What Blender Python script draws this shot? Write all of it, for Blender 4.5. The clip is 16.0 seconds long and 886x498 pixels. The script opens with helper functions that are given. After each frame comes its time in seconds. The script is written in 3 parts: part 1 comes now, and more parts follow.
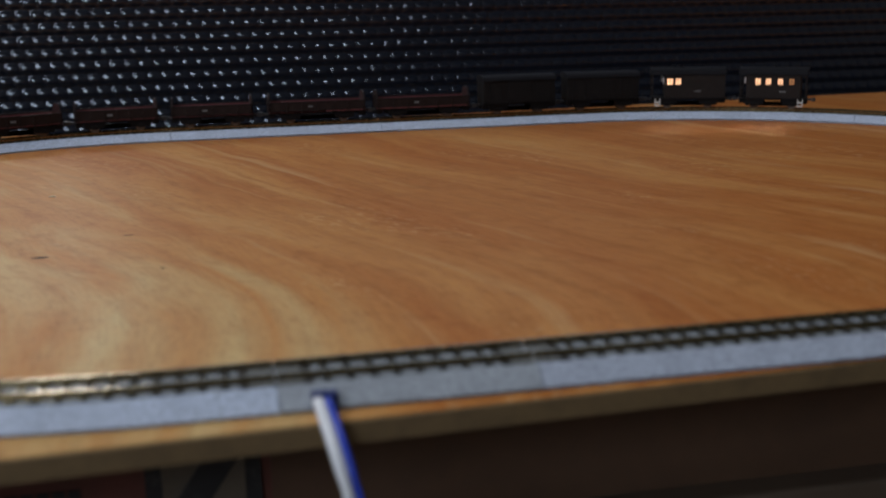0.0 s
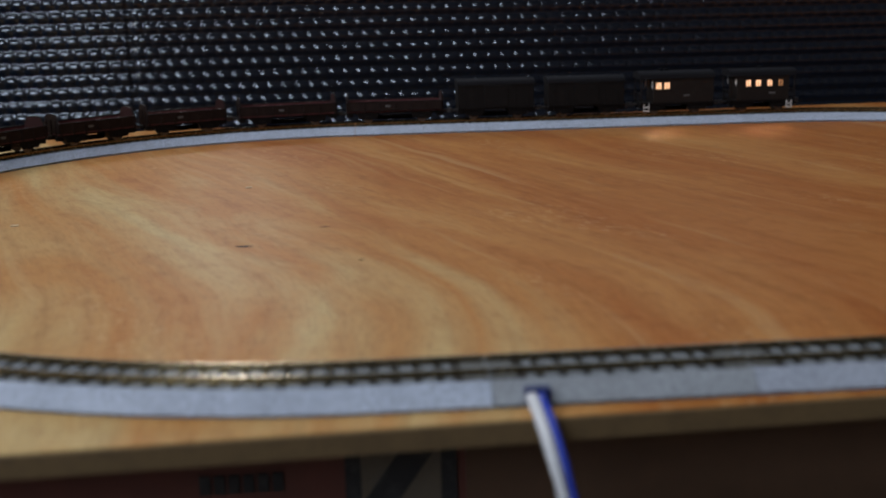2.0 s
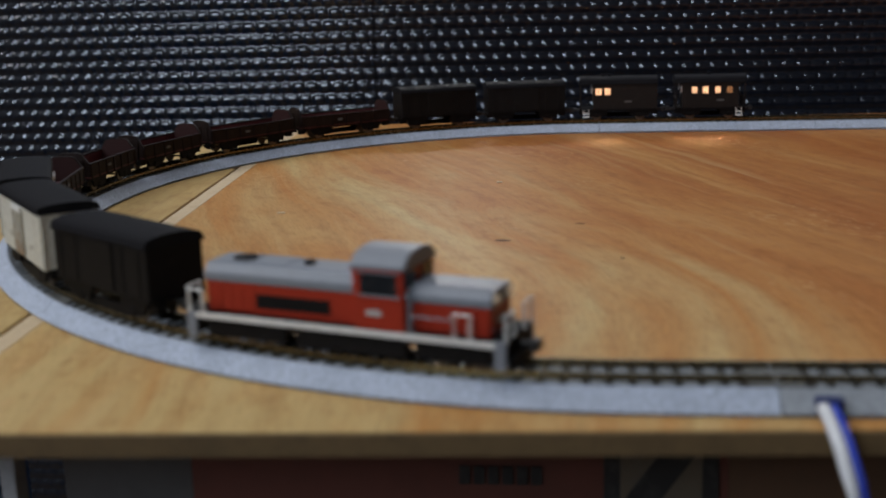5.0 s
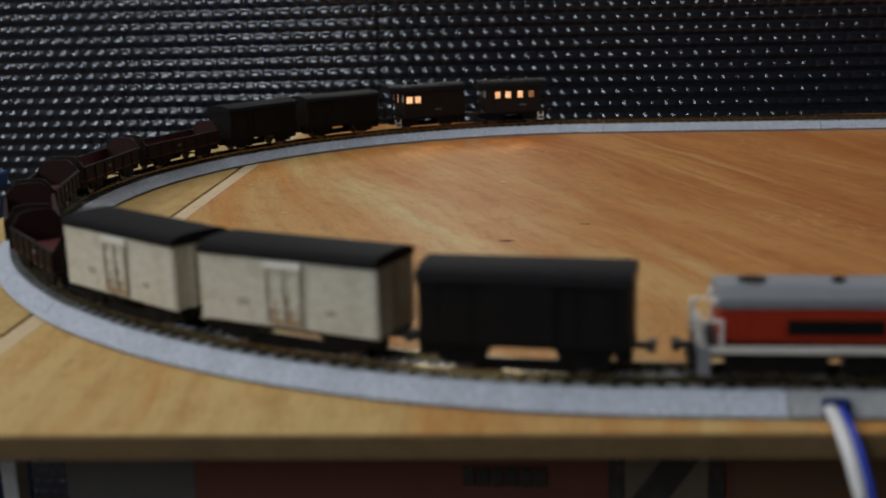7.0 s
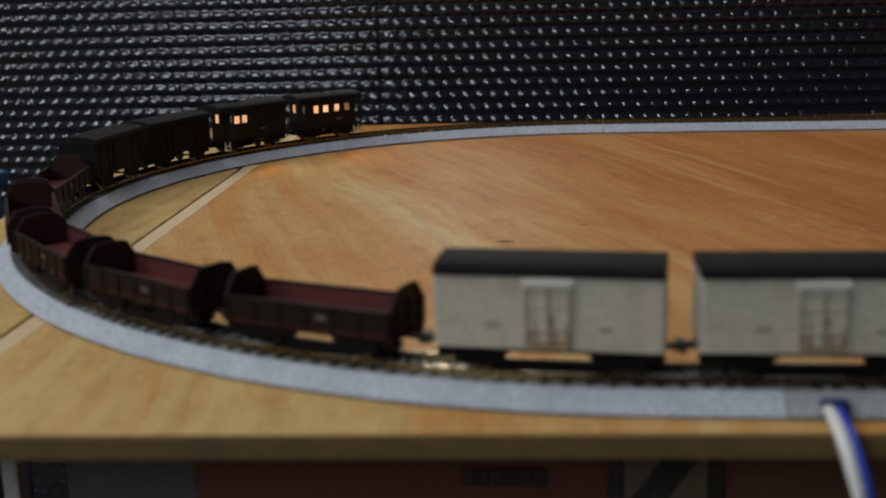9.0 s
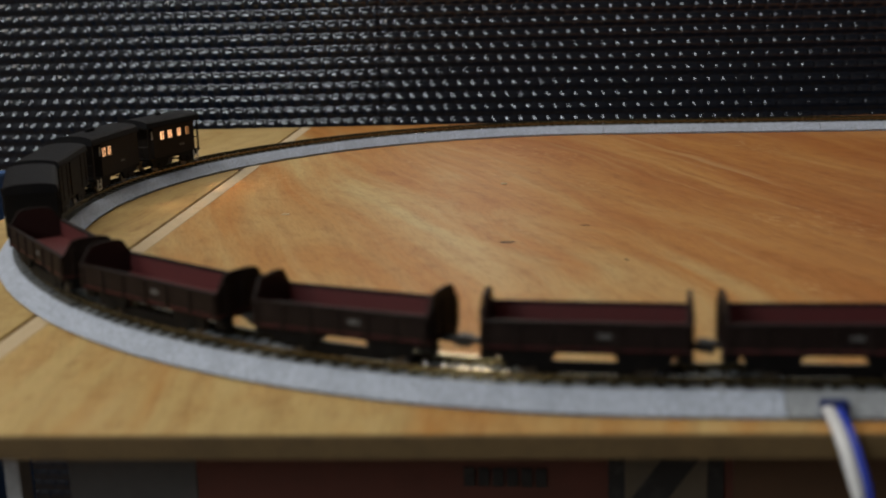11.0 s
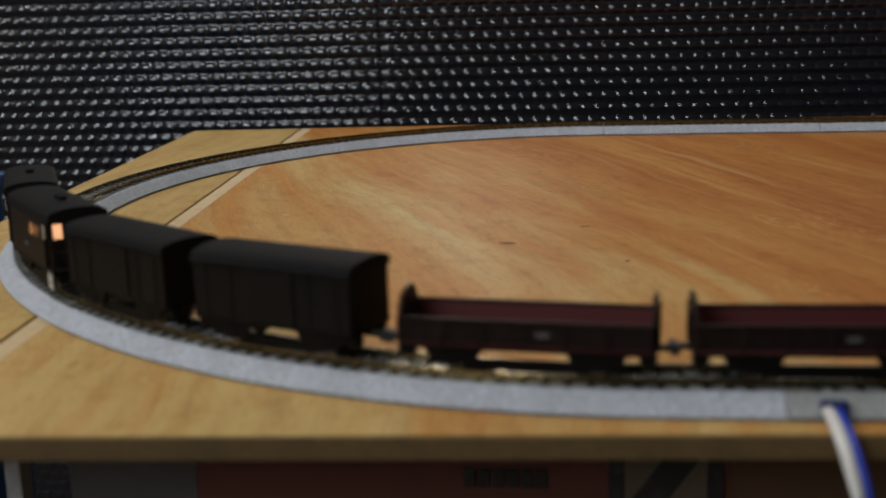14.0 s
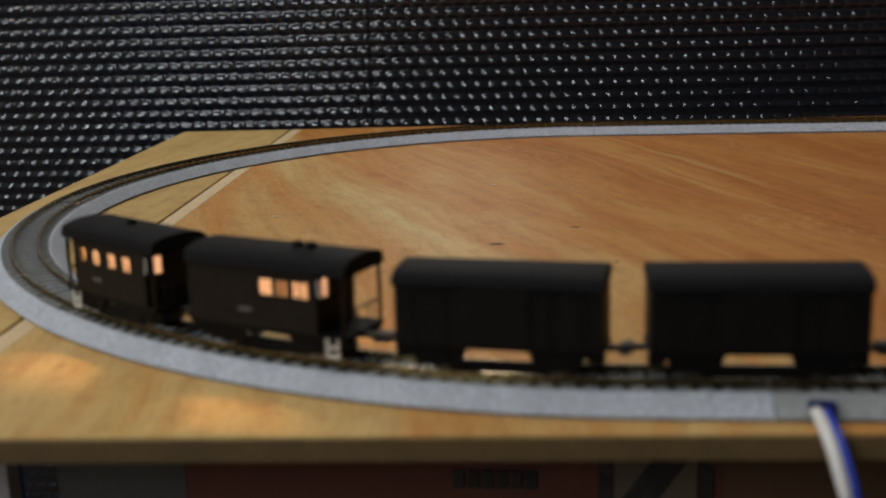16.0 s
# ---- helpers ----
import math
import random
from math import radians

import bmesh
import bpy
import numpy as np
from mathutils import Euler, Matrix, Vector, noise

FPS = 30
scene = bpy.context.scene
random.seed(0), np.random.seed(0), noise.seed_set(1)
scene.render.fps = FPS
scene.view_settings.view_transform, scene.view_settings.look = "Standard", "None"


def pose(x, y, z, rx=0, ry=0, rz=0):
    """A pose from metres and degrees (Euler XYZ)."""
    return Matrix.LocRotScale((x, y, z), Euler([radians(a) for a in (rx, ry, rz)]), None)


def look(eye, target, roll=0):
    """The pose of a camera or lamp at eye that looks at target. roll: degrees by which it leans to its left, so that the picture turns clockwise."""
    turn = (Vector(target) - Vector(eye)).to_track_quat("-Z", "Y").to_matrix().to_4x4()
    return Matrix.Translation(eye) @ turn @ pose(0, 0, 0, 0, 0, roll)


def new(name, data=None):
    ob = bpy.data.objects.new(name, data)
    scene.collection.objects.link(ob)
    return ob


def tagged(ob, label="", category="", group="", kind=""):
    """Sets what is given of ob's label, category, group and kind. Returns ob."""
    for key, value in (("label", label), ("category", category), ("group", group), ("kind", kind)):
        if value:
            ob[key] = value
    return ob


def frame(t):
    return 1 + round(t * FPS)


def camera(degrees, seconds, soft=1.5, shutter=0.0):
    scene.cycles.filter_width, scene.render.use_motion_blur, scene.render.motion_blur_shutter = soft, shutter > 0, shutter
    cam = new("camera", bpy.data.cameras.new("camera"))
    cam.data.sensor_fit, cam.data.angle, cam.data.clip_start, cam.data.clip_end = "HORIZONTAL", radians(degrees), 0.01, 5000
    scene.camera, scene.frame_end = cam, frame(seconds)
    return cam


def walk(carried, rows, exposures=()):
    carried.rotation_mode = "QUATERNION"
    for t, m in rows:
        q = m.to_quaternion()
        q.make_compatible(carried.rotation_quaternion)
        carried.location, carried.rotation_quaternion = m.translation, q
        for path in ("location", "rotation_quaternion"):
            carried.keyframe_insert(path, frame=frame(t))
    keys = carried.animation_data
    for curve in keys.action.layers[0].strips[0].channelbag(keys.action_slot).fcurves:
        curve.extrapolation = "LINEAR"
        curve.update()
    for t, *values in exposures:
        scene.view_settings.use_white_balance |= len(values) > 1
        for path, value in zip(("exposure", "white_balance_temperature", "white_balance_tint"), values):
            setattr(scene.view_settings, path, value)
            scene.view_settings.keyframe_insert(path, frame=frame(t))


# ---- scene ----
# ---- the camera and its way (lengths in millimetres, scaled by MM) ----
MM = 0.001
cam = camera(41.5, 16.0, soft=1.9, shutter=0.5)
cam.data.dof.use_dof = True
cam.data.dof.focus_distance = 0.58
cam.data.dof.aperture_fstop = 14.0
VIEW = [
    (0.0, -16.02, -264.37, 96.40, -12.204, -13.222, -1.050),
    (0.5, -18.89, -264.80, 97.10, -10.172, -13.300, -1.200),
    (1.0, -22.26, -263.90, 97.09, -8.464, -13.280, -1.204),
    (1.5, -26.26, -263.49, 97.12, -6.418, -13.240, -1.238),
    (2.0, -30.32, -263.37, 97.00, -4.460, -13.228, -1.290),
    (2.5, -33.29, -263.00, 97.30, -2.551, -13.238, -1.420),
    (3.0, -36.26, -263.20, 97.38, -0.834, -13.211, -1.440),
    (3.5, -40.70, -263.30, 97.45, 1.789, -13.184, -1.480),
    (4.0, -42.76, -263.00, 97.28, 2.856, -13.164, -1.550),
    (4.5, -45.58, -263.40, 97.43, 4.682, -13.158, -1.630),
    (4.7, -46.50, -263.30, 97.40, 5.550, -13.150, -1.640),
    (5.2, -47.30, -262.60, 97.20, 6.300, -13.140, -1.640),
    (7.0, -47.49, -260.90, 96.94, 6.377, -13.130, -1.650),
    (8.0, -47.10, -260.90, 97.00, 6.390, -13.137, -1.680),
    (9.0, -47.39, -261.65, 97.18, 6.368, -13.112, -1.630),
    (11.5, -47.60, -263.00, 97.75, 6.365, -13.095, -1.630),
    (12.5, -47.60, -262.95, 97.80, 6.368, -13.055, -1.635),
    (13.5, -47.60, -263.00, 97.73, 6.370, -13.052, -1.635),
    (14.5, -47.55, -263.50, 97.85, 6.375, -13.045, -1.630),
    (15.0, -47.30, -263.46, 97.80, 6.370, -13.010, -1.650),
    (15.5, -47.10, -263.30, 97.78, 6.205, -13.003, -1.640),
    (16.0, -46.60, -262.50, 97.65, 5.982, -13.027, -1.645),
]


def view(x, y, z, yaw, pitch, roll):
    return pose(x * MM, y * MM, z * MM, 0, 0, yaw) @ pose(0, 0, 0, 90 + pitch) @ pose(0, 0, 0, 0, 0, roll)


TONE = [(0.0, -0.17, 6250, 12), (4.7, -0.17, 6400, 12), (7.0, -0.28, 7000, 10), (9.2, -0.28, 7150, 10), (11.5, -0.22, 7550, 10), (16.0, -0.26, 7650, 10)]
walk(cam, [(t, view(*r)) for t, *r in VIEW], TONE)

# ---- world and light ----
world = bpy.data.worlds.new("world")
scene.world = world
world.use_nodes = True
wn = world.node_tree.nodes
sky = wn.new("ShaderNodeTexSky")
sky.sky_type = "NISHITA"
sky.sun_disc = False
sky.sun_elevation, sky.sun_rotation = radians(35), radians(200)
wn["Background"].inputs["Strength"].default_value = 0.1
world.node_tree.links.new(sky.outputs["Color"], wn["Background"].inputs["Color"])


def window_light(name, at, target, wide, high, power, color):
    lamp = bpy.data.lights.new(name, "AREA")
    lamp.shape, lamp.size, lamp.size_y, lamp.energy, lamp.color = "RECTANGLE", wide, high, power, color
    ob = new(name, lamp)
    ob.matrix_world = look(at, target)
    return ob


# an added soft fill overhead, its source unseen; then daylight in the openings: the west window high up, the south one
# behind the camera, and a curtained north one above the sheet with a bright gap
window_light("overhead_fill_daylight", (-0.55, -0.20, 1.905), (-0.55, -0.1999, 0.0), 0.90, 0.90, 15.0, (0.97, 0.98, 1.0))
window_light("west_window_daylight", (-1.66, -0.38, 1.36), (-0.1, 0.15, 0.0), 0.80, 0.72, 16.0, (0.95, 0.97, 1.0))
window_light("south_window_daylight", (-1.055, -1.97, 0.93), (-1.055, 0.0, 0.60), 0.85, 0.40, 14.5, (0.70, 0.84, 1.0))
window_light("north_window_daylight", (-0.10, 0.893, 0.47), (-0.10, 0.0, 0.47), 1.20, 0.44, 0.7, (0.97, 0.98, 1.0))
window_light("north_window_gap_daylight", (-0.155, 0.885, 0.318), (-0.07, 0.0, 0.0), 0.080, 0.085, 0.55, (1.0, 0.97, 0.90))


# ---- materials ----
class Nodes:
    """A small helper round one node material."""

    def __init__(self, name, rough=0.5, metal=0.0, spec=0.5):
        self.m = bpy.data.materials.new(name)
        self.m.use_nodes = True
        self.t = self.m.node_tree
        self.b = self.t.nodes["Principled BSDF"]
        self.set("Roughness", rough)
        self.set("Metallic", metal)
        self.set("Specular IOR Level", spec)

    def set(self, socket, value):
        self.b.inputs[socket].default_value = value

    def add(self, kind, **inputs):
        n = self.t.nodes.new(kind)
        for k, v in inputs.items():
            n.inputs[k.replace("_", " ")].default_value = v
        return n

    def link(self, a, b):
        self.t.links.new(a, b)

    def coords(self, scale=(1, 1, 1), turn=0.0, which="Object"):
        c = self.t.nodes.new("ShaderNodeTexCoord")
        m = self.t.nodes.new("ShaderNodeMapping")
        m.inputs["Scale"].default_value = scale
        m.inputs["Rotation"].default_value = (0, 0, radians(turn))
        self.link(c.outputs[which], m.inputs["Vector"])
        return m.outputs["Vector"]

    def ramp(self, fac, stops):
        r = self.t.nodes.new("ShaderNodeValToRGB")
        e = r.color_ramp.elements
        while len(e) < len(stops):
            e.new(0.5)
        for k, (p, c) in zip(e, stops):
            k.position, k.color = p, (*c, 1)
        self.link(fac, r.inputs["Fac"])
        return r.outputs["Color"]

    def noise(self, vec, scale, detail=4, rough=0.55, distort=0.0):
        n = self.add("ShaderNodeTexNoise", Scale=scale, Detail=detail, Roughness=rough, Distortion=distort)
        self.link(vec, n.inputs["Vector"])
        return n.outputs["Fac"]

    def mix(self, fac, a, b, kind="MIX"):
        n = self.t.nodes.new("ShaderNodeMix")
        n.data_type, n.blend_type = "RGBA", kind
        for sock, v in ((n.inputs[0], fac), (n.inputs[6], a), (n.inputs[7], b)):
            if isinstance(v, (int, float)):
                sock.default_value = v
            elif isinstance(v, tuple):
                sock.default_value = (*v, 1)
            else:
                self.link(v, sock)
        return n.outputs[2]

    def color(self, v):
        if isinstance(v, tuple):
            self.b.inputs["Base Color"].default_value = (*v, 1)
        else:
            self.link(v, self.b.inputs["Base Color"])

    def bump(self, fac, strength, distance):
        n = self.add("ShaderNodeBump", Strength=strength, Distance=distance)
        self.link(fac, n.inputs["Height"])
        self.link(n.outputs["Normal"], self.b.inputs["Normal"])

    def rough(self, fac, lo, hi):
        n = self.add("ShaderNodeMapRange", To_Min=lo, To_Max=hi)
        self.link(fac, n.inputs["Value"])
        self.link(n.outputs["Result"], self.b.inputs["Roughness"])


def painted(name, color, rough=0.5, wear=(0.1, 0.09, 0.08), amount=0.35, scale=220.0, metal=0.0, spec=0.5, relief=0.15, spread=0.12):
    """Plastic or paint with fine dust and a slow stain."""
    n = Nodes(name, rough, metal, spec)
    v = n.coords()
    fine, slow = n.noise(v, scale * 6, 5), n.noise(v, scale, 4)
    dark = tuple(c * 0.7 for c in color)
    base = n.mix(fine, dark, tuple(min(1, c * 1.25) for c in color))
    spots = n.ramp(slow, [(0.5, (0, 0, 0)), (0.75, (amount, amount, amount))])
    n.color(n.mix(spots, base, wear))
    n.rough(fine, max(0.05, rough - spread), min(1, rough + spread))
    n.bump(fine, relief, 0.0002)
    return n.m


def plywood(name, turn, pale, mid, dark, heart=0.0, sweep_over=0.0):
    """Rotary-cut veneer: broad flowing figure along the grain, pores, and paler sapwood."""
    n = Nodes(name, 0.5, spec=0.07)
    along_grain = n.coords((1, 1, 1), turn)

    def stretched(vec, scale):
        m = n.t.nodes.new("ShaderNodeMapping")
        m.inputs["Scale"].default_value = scale
        n.link(vec, m.inputs["Vector"])
        return m.outputs["Vector"]

    def calc(kind, x, y, z=None):
        m = n.t.nodes.new("ShaderNodeMath")
        m.operation = kind
        for sock, v in zip(m.inputs, (x, y, z)):
            if isinstance(v, (int, float)):
                sock.default_value = v
            elif v is not None:
                n.link(v, sock)
        return m.outputs[0]

    xyz = n.t.nodes.new("ShaderNodeSeparateXYZ")
    n.link(along_grain, xyz.inputs["Vector"])
    px, py = xyz.outputs["X"], xyz.outputs["Y"]
    bend = n.noise(stretched(along_grain, (4.5, 3.0, 1)), 1.0, 3, 0.5)
    past = calc("ADD", py, -0.085)
    round_off = calc("SQRT", calc("MULTIPLY_ADD", past, past, 0.0016), 0.0)
    lean = calc("MULTIPLY", calc("ADD", past, round_off), 0.5 * sweep_over)
    c = n.t.nodes.new("ShaderNodeCombineXYZ")
    n.link(calc("MULTIPLY_ADD", bend, 0.065, calc("ADD", px, lean)), c.inputs["X"])
    n.link(py, c.inputs["Y"])
    flowing = c.outputs["Vector"]
    figure = n.noise(stretched(flowing, (21, 3.6, 1)), 1.0, 6, 0.58, 0.9)
    if heart:
        slow = n.noise(stretched(flowing, (7, 3.0, 1)), 1.0, 3, 0.5)
        reach = calc("MULTIPLY_ADD", py, 0.42, calc("MULTIPLY_ADD", slow, 0.20, px))
        share = n.add("ShaderNodeMapRange", From_Min=-0.03, From_Max=0.22, To_Min=-0.05, To_Max=heart)
        n.link(reach, share.inputs["Value"])
        tone = calc("ADD", figure, share.outputs["Result"])
    else:
        tone = figure
    base = n.ramp(tone, [(0.45, pale), (0.56, tuple(a * 0.5 + b * 0.5 for a, b in zip(mid, pale))), (0.68, mid), (0.92, dark)])
    streaks = n.noise(stretched(flowing, (150, 9, 1)), 1.0, 4, 0.65)
    base = n.mix(0.35, base, n.ramp(streaks, [(0.34, (0.62, 0.52, 0.44)), (0.52, (1, 1, 1)), (0.7, (1.0, 0.98, 0.92))]), "MULTIPLY")
    pores = n.noise(stretched(flowing, (1500, 120, 1)), 1.0, 3, 0.6)
    base = n.mix(0.4, base, n.ramp(pores, [(0.36, (0.62, 0.55, 0.5)), (0.52, (1, 1, 1))]), "MULTIPLY")
    mottle = n.noise(stretched(flowing, (95, 60, 1)), 1.0, 5, 0.7)
    base = n.mix(0.6, base, n.ramp(mottle, [(0.34, (0.78, 0.68, 0.6)), (0.5, (1, 1, 1)), (0.66, (1.0, 1.0, 1.0))]), "MULTIPLY")
    if heart:
        wisps = n.noise(stretched(flowing, (75, 4.0, 1)), 1.0, 5, 0.65, 0.3)
        base = n.mix(n.ramp(wisps, [(0.56, (0, 0, 0)), (0.72, (0.40, 0.40, 0.40))]), base, (0.60, 0.41, 0.19))
        specks = n.noise(stretched(flowing, (320, 170, 1)), 1.0, 3, 0.6)
        patches = n.noise(stretched(flowing, (16, 8, 1)), 1.0, 2, 0.5)
        base = n.mix(n.mix(1.0, n.ramp(specks, [(0.54, (0, 0, 0)), (0.64, (0.35, 0.35, 0.35))]), n.ramp(patches, [(0.54, (0, 0, 0)), (0.64, (1, 1, 1))]), "MULTIPLY"), base, (0.66, 0.42, 0.20))
    n.color(base)
    n.rough(figure, 0.42, 0.58)
    n.bump(pores, 0.15, 0.0002)
    return n.m


M_PLY = plywood("plywood_face", 0, (0.585, 0.420, 0.185), (0.50, 0.228, 0.064), (0.40, 0.142, 0.034), 0.33, 0.42)
M_PLANK = plywood("plank_face", 4, (0.55, 0.395, 0.175), (0.49, 0.335, 0.135), (0.42, 0.265, 0.095))
M_EDGE = painted("board_edge", (0.16, 0.10, 0.04), 0.75, (0.07, 0.045, 0.02), 0.6, 90)
M_PALE = painted("bare_wood", (0.62, 0.48, 0.30), 0.7, (0.4, 0.28, 0.15), 0.4, 120)
M_GAP = painted("dark_gap", (0.03, 0.02, 0.012), 0.9)


def ballast(name, tone, gloss=0.85, relief=0.5):
    n = Nodes(name, gloss, spec=0.4)
    v = n.coords()
    grains = n.add("ShaderNodeTexVoronoi", Scale=1100.0)
    n.link(v, grains.inputs["Vector"])
    fine, slow = n.noise(v, 1500, 4), n.noise(v, 90, 3)
    base = n.ramp(fine, [(0.3, tuple(c * 0.55 for c in tone)), (0.5, tone), (0.7, tuple(min(1, c * 1.4) for c in tone))])
    n.color(n.mix(n.ramp(slow, [(0.45, (0, 0, 0)), (0.7, (0.4, 0.4, 0.4))]), base, tuple(c * 0.7 for c in tone)))
    n.bump(grains.outputs["Distance"], relief, 0.0006)
    return n.m


M_BALLAST = ballast("light_ballast", (0.42, 0.475, 0.57), 0.8, 0.7)
M_BALLAST_GREY = ballast("grey_ballast", (0.29, 0.315, 0.34))
M_BALLAST_MID = ballast("mid_grey_ballast", (0.34, 0.375, 0.44), 0.8, 0.7)
M_BALLAST_TOP = ballast("dusty_ballast", (0.26, 0.285, 0.31), 0.27, 0.03)
M_TIE = painted("sleeper_plastic", (0.050, 0.053, 0.052), 0.2, (0.08, 0.08, 0.075), 0.4, 300, relief=0.01, spec=0.35, spread=0.05)
M_PLATE = painted("joint_plate_plastic", (0.15, 0.155, 0.15), 0.25, (0.10, 0.10, 0.09), 0.4, 200, relief=0.015, spread=0.06)
M_RAIL = painted("weathered_rail", (0.23, 0.18, 0.095), 0.25, (0.09, 0.07, 0.04), 0.5, 200, metal=0.9, relief=0.04)
M_BLACK = painted("black_weathered_paint", (0.008, 0.0072, 0.0070), 0.6, (0.02, 0.017, 0.015), 0.3, spec=0.12)
M_CHASSIS = painted("underframe_black", (0.005, 0.0045, 0.0045), 0.6, (0.014, 0.010, 0.008), 0.4, spec=0.12)
M_ROOF = painted("charcoal_roof", (0.0095, 0.0095, 0.0112), 0.7, (0.015, 0.015, 0.015), 0.4, spec=0.1)
M_CREAM = painted("cream_white_paint", (0.58, 0.565, 0.485), 0.55, (0.36, 0.31, 0.22), 0.6, 90, spec=0.3)
# end linings of the open wagons, darker than the red of the sides
M_RED_END = painted("dark_red_end", (0.032, 0.011, 0.010), 0.65, (0.02, 0.012, 0.01), 0.4, spec=0.2)
M_RUST = painted("rust_stain", (0.34, 0.20, 0.10), 0.8, (0.6, 0.55, 0.45), 0.7, 300)
M_CREAM_LINE = painted("cream_shade", (0.40, 0.37, 0.29), 0.55, (0.2, 0.13, 0.08), 0.7, 120)
M_BROWN = painted("dark_brown_paint", (0.014, 0.008, 0.0068), 0.6, (0.032, 0.021, 0.018), 0.4, spec=0.15)
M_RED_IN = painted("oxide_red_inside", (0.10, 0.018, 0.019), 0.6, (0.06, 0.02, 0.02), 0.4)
M_LOCO_RED = painted("vermilion_paint", (0.36, 0.030, 0.011), 0.45, (0.22, 0.022, 0.01), 0.3, spec=0.3)
M_LOCO_GREY = painted("grey_paint", (0.21, 0.23, 0.26), 0.45, (0.18, 0.18, 0.19), 0.3)
M_WHITE = painted("white_paint", (0.72, 0.71, 0.67), 0.5, (0.5, 0.47, 0.42), 0.3)
M_GLASS_DARK = painted("dark_glazing", (0.015, 0.017, 0.02), 0.12)
M_WHEEL = painted("wheel_metal", (0.16, 0.14, 0.12), 0.4, (0.05, 0.04, 0.03), 0.4, metal=0.8)
M_COUPLER = painted("coupler_plastic", (0.02, 0.02, 0.02), 0.5)
M_MARK = painted("pale_lettering", (0.45, 0.45, 0.43), 0.6)
M_DULL = painted("dull_lettering", (0.10, 0.10, 0.10), 0.6)
M_FAINT = painted("faint_lettering", (0.035, 0.035, 0.035), 0.6)
M_SOOT = painted("brown_black_paint", (0.015, 0.0115, 0.0098), 0.6, (0.03, 0.024, 0.02), 0.4, spec=0.15)
M_BLUE = painted("blue_insulation", (0.02, 0.05, 0.42), 0.35, (0.02, 0.04, 0.3), 0.2)
M_BLUE_DARK = painted("dark_blue_plug", (0.008, 0.018, 0.10), 0.4, (0.01, 0.015, 0.05), 0.3)
M_WIRE_WHITE = painted("white_insulation", (0.70, 0.71, 0.72), 0.35, (0.55, 0.55, 0.55), 0.2)
M_SHEET = painted("black_sheet_plastic", (0.0080, 0.0105, 0.0165), 0.10, (0.011, 0.013, 0.019), 0.3, 30, spec=0.9, relief=0.01, spread=0.03)
M_CARD = painted("brown_red_card", (0.13, 0.038, 0.024), 0.6, (0.08, 0.028, 0.017), 0.5, 20)
M_CARD_BROWN = painted("brown_card", (0.105, 0.052, 0.025), 0.65, (0.065, 0.034, 0.018), 0.5, 20)
M_CARD_GREY = painted("grey_brown_card", (0.10, 0.09, 0.085), 0.6, (0.06, 0.05, 0.045), 0.4, 20)
M_INK = painted("black_print", (0.02, 0.018, 0.017), 0.6)
M_LABEL = painted("tan_print", (0.125, 0.095, 0.062), 0.6)
M_METAL = painted("grey_metal_leg", (0.42, 0.43, 0.44), 0.4, (0.3, 0.3, 0.3), 0.3, 60)
M_BLUE_THING = painted("blue_plastic", (0.03, 0.11, 0.30), 0.45)
M_WALL = painted("room_wall", (0.20, 0.18, 0.16), 0.9, (0.16, 0.145, 0.13), 0.3, 3)
M_CEIL = painted("ceiling_paint", (0.30, 0.285, 0.265), 0.9, (0.26, 0.24, 0.22), 0.3, 3)
M_FLOOR = painted("room_floor", (0.12, 0.08, 0.05), 0.7, (0.07, 0.05, 0.03), 0.4, 8)


def glowing(name, color, strength):
    n = Nodes(name, 0.4)
    v = n.coords()
    spots = n.noise(v, 500, 2)
    n.color((0.8, 0.6, 0.4))
    n.link(n.mix(spots, tuple(c * 0.55 for c in color), color), n.b.inputs["Emission Color"])
    n.set("Emission Strength", strength)
    return n.m


M_GLOW = glowing("lit_interior", (1.0, 0.52, 0.30), 1.4)
M_LED = glowing("lamp_strip", (1.0, 0.60, 0.30), 6000.0)


def lit_pane(name, color, strength, clear):
    """A half-clear pane with the interior's glow put in as its own emission; it lets part of the lamp's light out."""
    n = Nodes(name, 0.3)
    mix = n.t.nodes.new("ShaderNodeMixShader")
    mix.inputs[0].default_value = clear
    glass = n.t.nodes.new("ShaderNodeBsdfTransparent")
    glow = n.add("ShaderNodeEmission", Strength=strength)
    spots = n.noise(n.coords(), 420, 2)
    n.link(n.mix(spots, tuple(c * 0.6 for c in color), color), glow.inputs["Color"])
    n.link(glow.outputs[0], mix.inputs[1])
    n.link(glass.outputs[0], mix.inputs[2])
    n.link(mix.outputs[0], n.t.nodes["Material Output"].inputs["Surface"])
    return n.m


M_PANE = lit_pane("lit_pane", (1.0, 0.52, 0.28), 2.3, 0.5)
M_PANE_DIM = lit_pane("dim_pane", (0.8, 0.36, 0.15), 0.7, 0.5)
M_HEADLIGHT = glowing("headlight", (1.0, 0.86, 0.62), 0.12)


# ---- mesh helpers ----
def mesh_of(bm, material, name, smooth=False):
    me = bpy.data.meshes.new(name)
    bm.to_mesh(me)
    bm.free()
    me.materials.append(material)
    if smooth:
        for p in me.polygons:
            p.use_smooth = True
    return me


def part(name, bm, material, parent=None, label="", smooth=False):
    ob = new(name, mesh_of(bm, material, name, smooth))
    if parent is not None:
        ob.parent = parent
    if label:
        ob["label"] = label
    return ob


